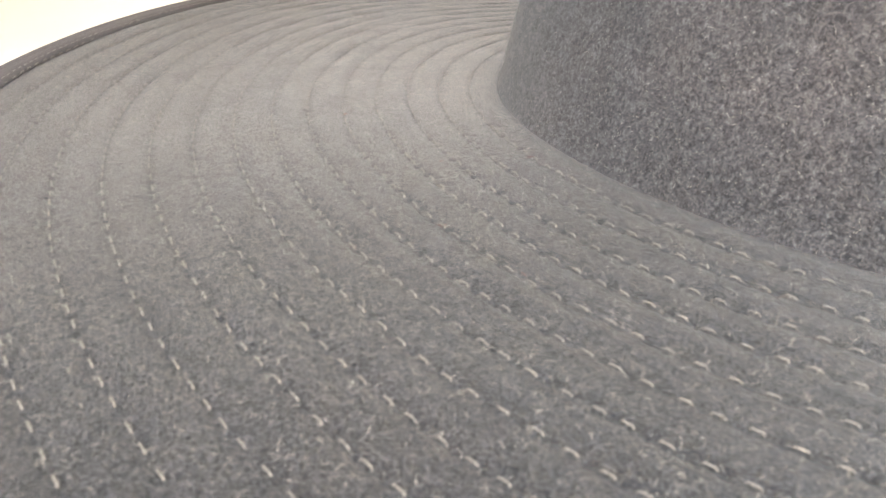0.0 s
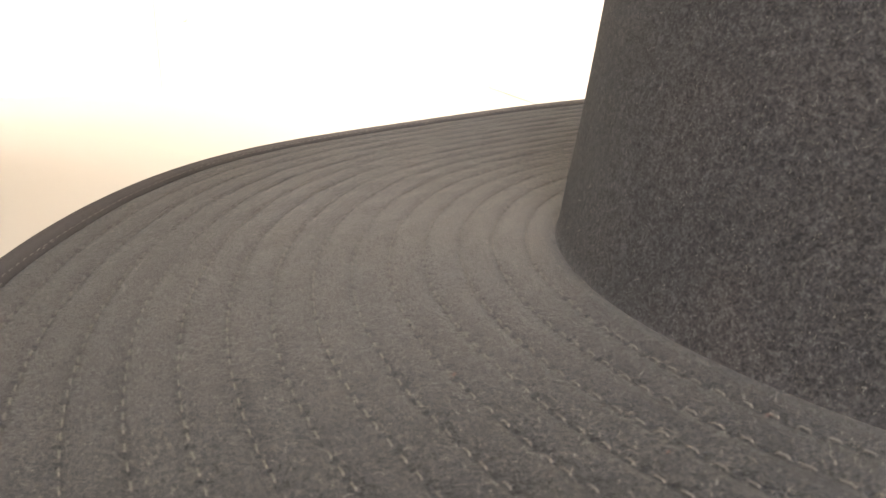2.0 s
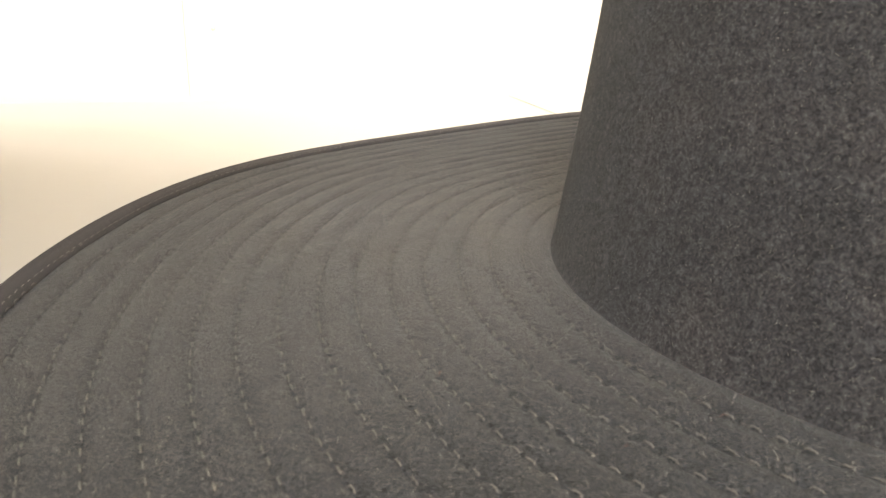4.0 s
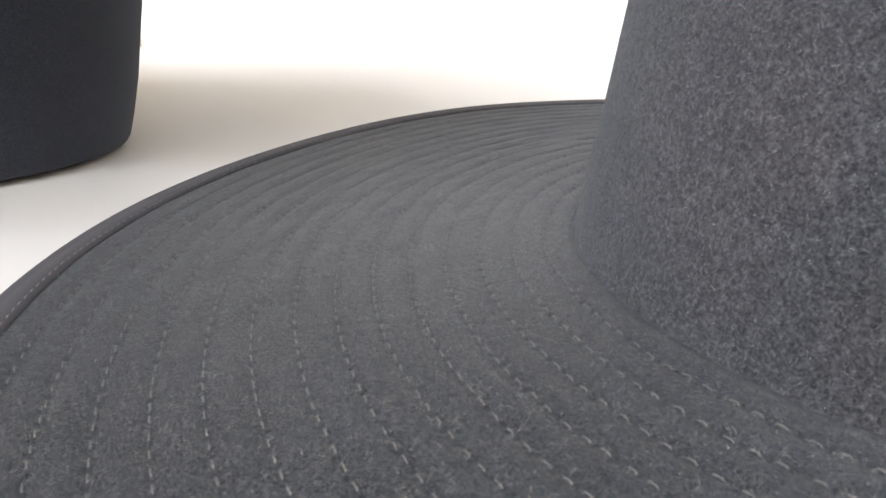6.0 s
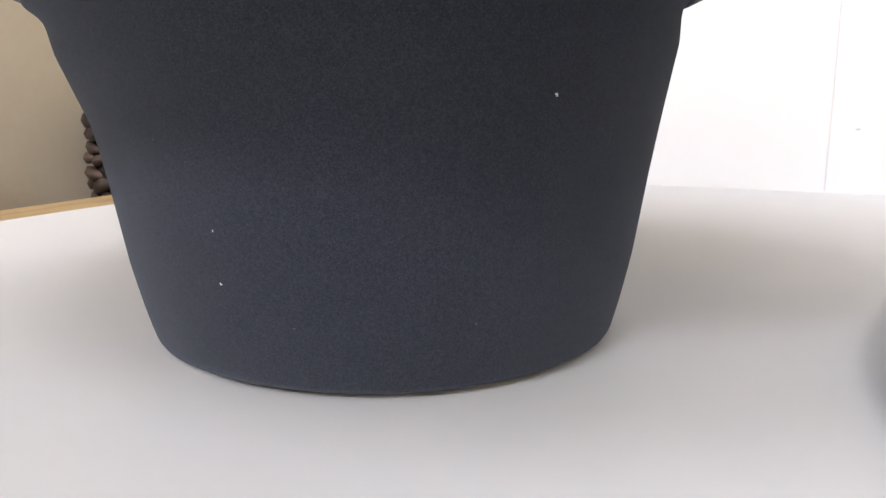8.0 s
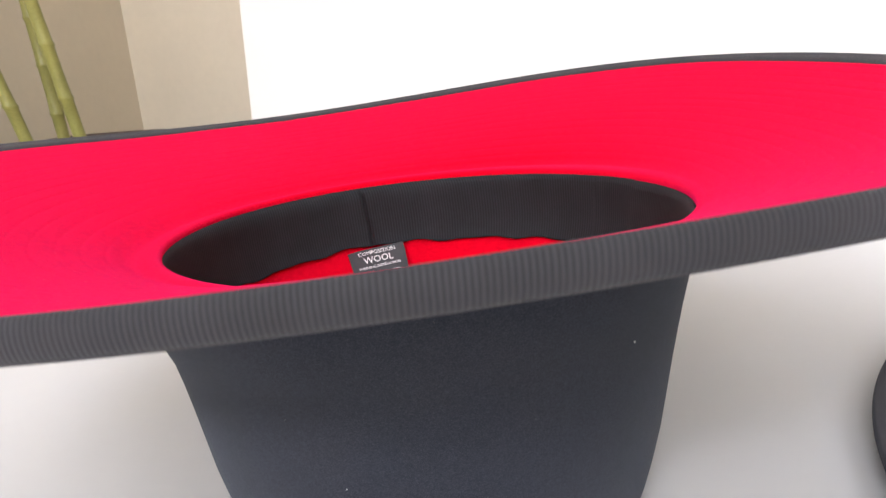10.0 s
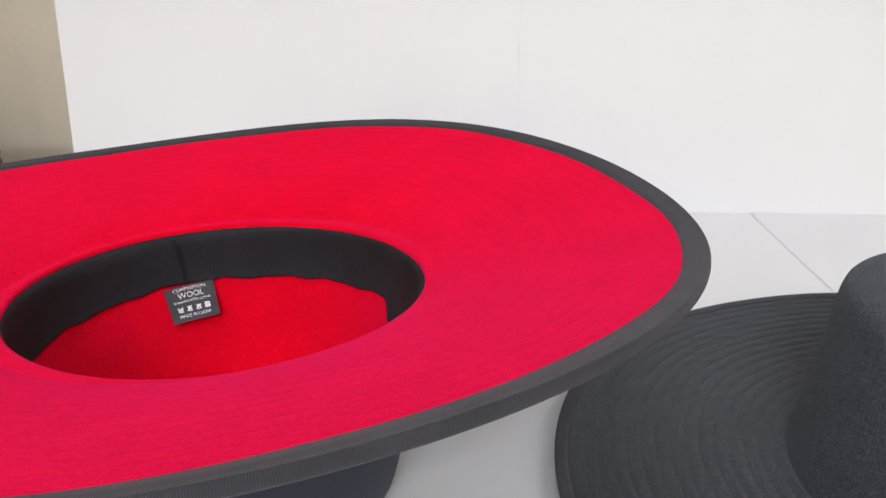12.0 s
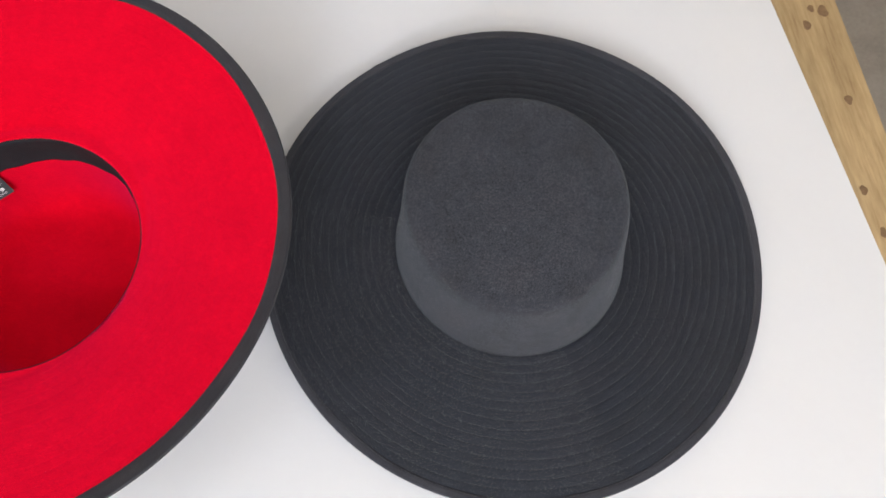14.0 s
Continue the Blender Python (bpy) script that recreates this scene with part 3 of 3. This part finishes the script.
def care_symbol(kind, u, v, r=0.0013):
    bm = bmesh.new()

    def stroke(p, q, w=0.0002):
        d = Vector((q[0] - p[0], q[1] - p[1]))
        n = Vector((-d.y, d.x)).normalized() * w
        c = [(p[0] + n.x, p[1] + n.y), (p[0] - n.x, p[1] - n.y), (q[0] - n.x, q[1] - n.y), (q[0] + n.x, q[1] + n.y)]
        bm.faces.new([bm.verts.new(label_point(u + a, v + b, 0.0005)) for a, b in c])

    if kind == "tub":
        pts = [(-r, -r), (-0.7 * r, r), (0.7 * r, r), (r, -r)]
    elif kind == "triangle":
        pts = [(-r, r), (0, -r), (r, r), (-r, r)]
    elif kind == "iron":
        pts = [(-r, r), (r, r), (0.7 * r, -0.6 * r), (-0.4 * r, -0.6 * r), (-r, r)]
    else:
        pts = [(-r, -r), (r, -r), (r, r), (-r, r), (-r, -r)]
    for p, q in zip(pts, pts[1:]):
        stroke(p, q)
    if kind == "square":
        ring = [(0.7 * r * math.cos(k * math.pi / 5), 0.7 * r * math.sin(k * math.pi / 5)) for k in range(11)]
        for p, q in zip(ring, ring[1:]):
            stroke(p, q, 0.00015)
    stroke((-r, -r), (r, r))
    stroke((-r, r), (r, -r))
    return part("care_symbol", bm, PRINT, tag)


for k, kind in enumerate(("tub", "triangle", "iron", "square")):
    care_symbol(kind, (-1.5 + k) * 0.0050, 0.0135)


# ---------------------------------------------------------------- lint on the felt
def lint(name, parent, mat, at, normal, size, seed, fat=0.09):
    """A tiny curled fibre."""
    r = np.random.RandomState(seed)
    n = Vector(normal).normalized()
    a = n.orthogonal().normalized()
    a.rotate(Matrix.Rotation(r.uniform(0, 6.28), 3, n))
    b = n.cross(a)
    bm = bmesh.new()
    bend, prev = r.uniform(-1.2, 1.2), None
    for k in range(5):
        f = k / 4 - 0.5
        c = Vector(at) + a * (f * size) + b * (bend * (f * f) * size) + n * (0.0003 + 0.25 * size * (0.25 - f * f))
        w = size * fat * (1.0 if 0 < k < 4 else 0.4)
        row = [bm.verts.new(c + b * w), bm.verts.new(c + n * w), bm.verts.new(c - b * w)]
        if prev:
            for q in range(2):
                bm.faces.new((prev[q], prev[q + 1], row[q + 1], row[q]))
        prev = row
    return part(name, bm, mat, parent)


rng = np.random.RandomState(21)
for k in range(16):
    th, s_ = rng.uniform(3.2, 5.9) - BLACK["turn"], rng.uniform(0.05, 0.95)
    at = HB.brim(s_, np.array([th]), THICK / 2)[0]
    pink = k % 4 == 0
    lint("lint", black_hat, PINK_LINT if pink else LINT, at, (0, 0, 1), rng.uniform(0.0005, 0.0014), k)
for k in range(4):
    th = rng.uniform(3.3, 6.1) - RED["turn"]
    u = rng.uniform(0.12, 0.9)
    r_ = float(np.interp(u, [q[0] for q in PROFILE], [q[1] for q in PROFILE]))
    at = HR.crown(u, r_, -0.0002, np.array([th]))[0]
    lint("lint", red_hat, LINT, at, (at[0] - RED["x"], at[1] - RED["y"], 0), rng.uniform(0.0005, 0.0009), 100 + k)

# tangled pink fluff, a loose hair and white specks that catch the eye
for k, (x, y, z) in enumerate(((-0.0864, -0.0402, 0.0115), (-0.1011, -0.0671, 0.0099), (-0.1271, -0.0783, 0.0084), (-0.1179, -0.0916, 0.0080), (-0.0906, -0.0795, 0.0097))):
    for e in range(3):
        lint("fluff", black_hat, PINK_LINT, (x + 0.0004 * e, y + 0.0003 * (e - 1), z), (0, 0, 1), 0.0015 - 0.0003 * e, 300 + 3 * k + e, 0.035)
lint("loose_hair", black_hat, LINT, (-0.1345, -0.0555, 0.0096), (0, 0, 1), 0.0042, 331, 0.012)
for k, (x, y, z) in enumerate(((-0.2733, -0.0424, 0.0735), (-0.3465, -0.0735, 0.0290), (-0.3465, -0.0752, 0.0424))):
    lint("lint", red_hat, WHITE_LINT, (x, y, z), (x - RED["x"], y - RED["y"], -0.02), 0.0010 - 0.0002 * k, 340 + k, 0.3)
lint("lint", red_hat, WHITE_LINT, (-0.25, -0.1565, 0.1321), (0.13, -0.25, -0.96), 0.0016, 345, 0.28)

# ---------------------------------------------------------------- table, paper and board
table = new("work_table")
bm = bmesh.new()
bmesh.ops.create_cube(bm, size=1)
for v in bm.verts:
    v.co = [l + (h - l) * (c + 0.5) for l, h, c in zip((TABLE_L, TABLE_F, -0.035), (TABLE_R, TABLE_BK, -0.006), v.co)]
bmesh.ops.bevel(bm, geom=[e for e in bm.edges if abs(e.verts[0].co.z - e.verts[1].co.z) > 0.01], offset=0.022, segments=6, affect="EDGES")
bmesh.ops.bevel(bm, geom=[e for e in bm.edges if abs(e.verts[0].co.z - e.verts[1].co.z) < 0.001 and len(e.link_faces) == 2 and abs(e.link_faces[0].normal.z - e.link_faces[1].normal.z) > 0.5], offset=0.002, segments=2, affect="EDGES")
part("table_top", bm, PLY, table, "pale pine table top")
for x in (TABLE_L + 0.05, TABLE_R - 0.05):
    for y in (TABLE_F + 0.05, TABLE_BK - 0.05):
        block("leg", (x - 0.03, y - 0.03, FLOOR_Z), (x + 0.03, y + 0.03, -0.035), PLY, table)
tagged(table, "pale pine work table with knots, covered by white paper", "table")


def sheet(name, corners, z, mat):
    """A paper sheet with a little wave, from four corners."""
    nx, ny = 60, 60
    rng = np.random.RandomState(1)
    ph = rng.uniform(0, 6, 6)
    (x0, y0), (x1, y1), (x2, y2), (x3, y3) = corners
    top, low = [], []
    for j in range(ny + 1):
        for i in range(nx + 1):
            u, v = i / nx, j / ny
            x = (x0 * (1 - u) + x1 * u) * (1 - v) + (x3 * (1 - u) + x2 * u) * v
            y = (y0 * (1 - u) + y1 * u) * (1 - v) + (y3 * (1 - u) + y2 * u) * v
            w = 0.0003 * (math.sin(x * 23 + ph[0]) * math.sin(y * 17 + ph[1]) + 0.6 * math.sin(x * 41 + y * 29 + ph[2]))
            top.append((x, y, z + w))
            low.append((x, y, z + w - 0.0004))
    n = nx + 1
    m = len(top)
    faces = []
    for j in range(ny):
        for i in range(nx):
            a = j * n + i
            faces.append((a, a + 1, a + n + 1, a + n))
            faces.append((m + a, m + a + n, m + a + n + 1, m + a + 1))
    edge = [i for i in range(nx)] + [j * n + nx for j in range(ny)] + [ny * n + i for i in range(nx, 0, -1)] + [j * n for j in range(ny, 0, -1)]
    for k in range(len(edge)):
        a, b = edge[k], edge[(k + 1) % len(edge)]
        faces.append((a, m + a, m + b, b))
    return link(name, top + low, faces, mat, smooth=False)


def line_x(x0, k, y):
    return x0 + k * y


yf, yk = TABLE_F + 0.01, BACK_Y + 0.012
paper_l = sheet("paper_sheet", ((line_x(SHEET_L, SHEET_LK, yf), yf), (line_x(JOINT, JOINT_K, yf) + 0.02, yf),
                                (line_x(JOINT, JOINT_K, yk) + 0.02, yk), (line_x(SHEET_L, SHEET_LK, yk), yk)), -0.0016, PAPER)
paper_r = sheet("paper_sheet", ((line_x(JOINT, JOINT_K, yf), yf), (line_x(SHEET_R, SHEET_RK, yf), yf),
                                (line_x(SHEET_R, SHEET_RK, yk), yk), (line_x(JOINT, JOINT_K, yk), yk)), -0.0009, PAPER)
for p in (paper_l, paper_r):
    tagged(p, "large sheet of white paper lying on the table", "paper", "paper sheets on the table")


def board(x0, x1, z1, off, seed):
    rng = np.random.RandomState(seed)
    ph = rng.uniform(0, 6, 4)
    nx, nz = 30, 30
    verts, faces = [], []
    for side in (0, 1):
        for j in range(nz + 1):
            for i in range(nx + 1):
                x, z = x0 + (x1 - x0) * i / nx, -0.0021 + z1 * j / nz
                w = 0.0012 * math.sin(x * 9 + ph[0]) * math.sin(z * 7 + ph[1])
                verts.append((x, BACK_Y + off + math.tan(LEAN) * z + w + 0.004 * side, z))
    n, m = nx + 1, (nx + 1) * (nz + 1)
    for j in range(nz):
        for i in range(nx):
            a = j * n + i
            faces.append((a, a + 1, a + n + 1, a + n))
            faces.append((m + a, m + a + n, m + a + n + 1, m + a + 1))
    edge = [i for i in range(nx)] + [j * n + nx for j in range(nz)] + [nz * n + i for i in range(nx, 0, -1)] + [j * n for j in range(nz, 0, -1)]
    for k in range(len(edge)):
        a, b = edge[k], edge[(k + 1) % len(edge)]
        faces.append((a, m + a, m + b, b))
    ob = link("backdrop_board", verts, faces, BOARD, smooth=False)
    return tagged(ob, "white foam board leaning upright behind the hats", "board", "white boards behind the hats")


board(BOARD_L, BOARD_M - 0.0001, 0.62, 0.0, 1)
board(BOARD_M + 0.0001, BOARD_R, 0.62, 0.0004, 2)

# a tiny glossy dome added for the glint on the seam's neighbour board
bm = bmesh.new()
bmesh.ops.create_uvsphere(bm, u_segments=14, v_segments=8, radius=0.0017)
for v in bm.verts:
    v.co = (v.co.x - 0.1925, v.co.y * 0.6 + BACK_Y + math.tan(LEAN) * 0.0482 - 0.0004, v.co.z + 0.0482)
tagged(part("glint_dome", bm, GLINT_DOT, smooth=True), "tiny glossy white dome added for a glint on the board", "pin")

# ---------------------------------------------------------------- room
room = dict(x0=BENCH_X0, x1=2.0, y0=-3.9, y1=0.80)
tagged(block("floor", (room["x0"], room["y0"], FLOOR_Z - 0.1), (room["x1"], room["y1"], FLOOR_Z), CONCRETE, bevel=0), "grey brown concrete floor of the workroom", "floor", kind="structure")
tagged(block("ceiling", (room["x0"], room["y0"], CEIL_Z), (room["x1"], room["y1"], CEIL_Z + 0.1), CEILING, bevel=0), "plain white painted ceiling", "ceiling", kind="structure")
for name, lo, hi in (("wall_north", (room["x0"] - 0.1, room["y1"], FLOOR_Z), (room["x1"] + 0.1, room["y1"] + 0.1, CEIL_Z)),
                     ("wall_south", (room["x0"] - 0.1, room["y0"] - 0.1, FLOOR_Z), (room["x1"] + 0.1, room["y0"], CEIL_Z)),
                     ("wall_west", (room["x0"] - 0.1, room["y0"], FLOOR_Z), (room["x0"], room["y1"], CEIL_Z)),
                     ("wall_east", (room["x1"], room["y0"], FLOOR_Z), (room["x1"] + 0.1, room["y1"], CEIL_Z))):
    tagged(block(name, lo, hi, WALL, bevel=0), "beige painted wall of the workroom", "wall", kind="structure")


# ---------------------------------------------------------------- bench, baskets and bamboo beside the table
bench = new("side_bench")
block("bench_top", (BENCH_X0 + 0.002, -0.5, BENCH_Z - 0.03), (TABLE_L - 0.012, 0.79, BENCH_Z), BENCH, bench)
for x in (BENCH_X0 + 0.05, TABLE_L - 0.07):
    for y in (-0.45, 0.66):
        block("leg", (x - 0.025, y - 0.025, FLOOR_Z), (x + 0.025, y + 0.025, BENCH_Z - 0.03), BENCH, bench)
tagged(bench, "low brown wooden bench standing beside the table", "bench")


def strand_mesh(length, thick):
    """One bowed wicker strand, tapered at both ends."""
    bm = bmesh.new()
    rings = []
    for k in range(6):
        f = k / 5
        r = thick * (0.45 + 0.55 * math.sin(math.pi * f))
        c = Vector(((f - 0.5) * length, -thick * 0.9 * math.sin(math.pi * f), 0.18 * length * (f - 0.5)))
        rings.append([bm.verts.new(c + Vector((0, r * 0.7 * math.cos(a), r * math.sin(a)))) for a in np.linspace(0, 2 * math.pi, 6, endpoint=False)])
    for p, q in zip(rings, rings[1:]):
        for j in range(6):
            bm.faces.new((p[j], p[(j + 1) % 6], q[(j + 1) % 6], q[j]))
    bm.faces.new(rings[0][::-1])
    bm.faces.new(rings[-1])
    bmesh.ops.recalc_face_normals(bm, faces=bm.faces)
    me = bpy.data.meshes.new("strand")
    bm.to_mesh(me)
    bm.free()
    me.polygons.foreach_set("use_smooth", [True] * len(me.polygons))
    return me


def basket(x, y, z, half, tall, rows, cols, mat, label, turn=0.0):
    """A square wicker basket with rounded corners, woven of bowed strands."""
    ob = new("wicker_basket")
    ob.matrix_world = pose(x, y, z, 0, 0, turn)

    def plan(f, grow=0.0):
        a = 2 * math.pi * f
        c, s_ = math.cos(a), math.sin(a)
        k = (half + grow) / (abs(c) ** 5 + abs(s_) ** 5) ** 0.2
        return Vector((k * c, k * s_, 0))

    n = 64
    outer = [[plan(i / n, g) + Vector((0, 0, h)) for i in range(n)] for g, h in ((-0.004, 0.0), (-0.004, tall), (-0.012, tall), (-0.012, tall * 0.55))]
    verts = [v for r in outer for v in r]
    faces = sweep(outer)
    faces.append(tuple(range(3 * n, 4 * n)))
    faces.append(tuple(range(n))[::-1])
    link("inner_wall", verts, faces, mat, ob)
    rng = np.random.RandomState(rows * 31 + cols)
    me = strand_mesh(2 * math.pi * half * 1.25 / cols * 1.35, tall / rows * 0.56)
    me.materials.append(mat)
    for j in range(rows):
        for i in range(cols):
            f = (i + 0.5 * (j % 2)) / cols
            p, q = plan(f), plan(f + 0.002)
            ang = math.atan2(q.y - p.y, q.x - p.x)
            o = new("strand", me)
            o.parent = ob
            flip = 1 if j % 2 else -1
            o.matrix_basis = pose(p.x, p.y, tall * (j + 0.5) / rows + rng.uniform(-0.0012, 0.0012), 0, rng.uniform(-9, 9), math.degrees(ang)) @ Matrix.Diagonal((rng.uniform(0.88, 1.12), rng.uniform(0.8, 1.2), flip * rng.uniform(0.82, 1.15), 1))
    rim = []
    for a in np.linspace(0, 2 * math.pi, 8, endpoint=False):
        rim.append([plan(i / n, -0.005 + 0.006 * math.cos(a)) + Vector((0, 0, tall + 0.006 * math.sin(a))) for i in range(n)])
    link("rim", [v for r in rim for v in r], sweep(rim, True), mat, ob)
    return tagged(ob, label, "basket")


basket(*POT, 0.085, 0.152, 10, 22, WICKER, "dark brown woven wicker basket holding bamboo stalks", 8)
basket(*POT2, 0.085, 0.16, 7, 18, PALE_WICKER, "pale straw woven basket standing on the bench", 3)


def stalk(x, y, z, tall, lean, r, seed):
    g = np.random.RandomState(seed)
    rings, n = [], 12
    h = 0.0
    while h < tall:
        seg = g.uniform(0.045, 0.07)
        for f, k in ((0.0, 1.16), (0.05, 1.02), (0.5, 0.96), (0.93, 1.0), (0.97, 1.14)):
            q = h + seg * f
            rings.append([Vector((x + lean[0] * q + r * k * math.cos(a), y + lean[1] * q + r * k * math.sin(a), z + q)) for a in np.linspace(0, 2 * math.pi, n, endpoint=False)])
        h += seg
    verts = [v for k in rings for v in k]
    faces = sweep(rings)
    faces.append(tuple(range(len(verts) - n, len(verts))))
    ob = link("bamboo_stalk", verts, faces, BAMBOO)
    return tagged(ob, "green jointed bamboo stalk standing in a wicker basket", "plant", "bamboo stalks in the basket")


for k, (dx, dy, lx, ly) in enumerate(((0.01, 0.0, -0.02, -0.18), (-0.02, -0.04, -0.1, -0.2), (-0.04, 0.02, -0.08, 0.0))):
    stalk(POT[0] + dx, POT[1] + dy, POT[2] + 0.088, 0.46, (lx, ly), 0.0075, k)

# knots in the pine
for k, (x, y, r) in enumerate(((0.3167, 0.1041, 0.0052), (0.3018, 0.0175, 0.0048), (0.3040, 0.1865, 0.0055), (0.3060, -0.0215, 0.0050), (0.3230, 0.2000, 0.0070), (0.3130, 0.2040, 0.0045), (TABLE_R - 0.02, 0.3, 0.004), (TABLE_R - 0.028, -0.15, 0.005), (TABLE_L + 0.03, 0.1, 0.005))):
    bm = bmesh.new()
    r *= 0.65
    vs = [bm.verts.new((x + r * (1 + 0.25 * math.sin(3 * a + k)) * math.cos(a), y + 1.5 * r * math.sin(a), -0.0056)) for a in np.linspace(0, 2 * math.pi, 14, endpoint=False)]
    bm.faces.new(vs)
    part("knot", bm, KNOT, table)
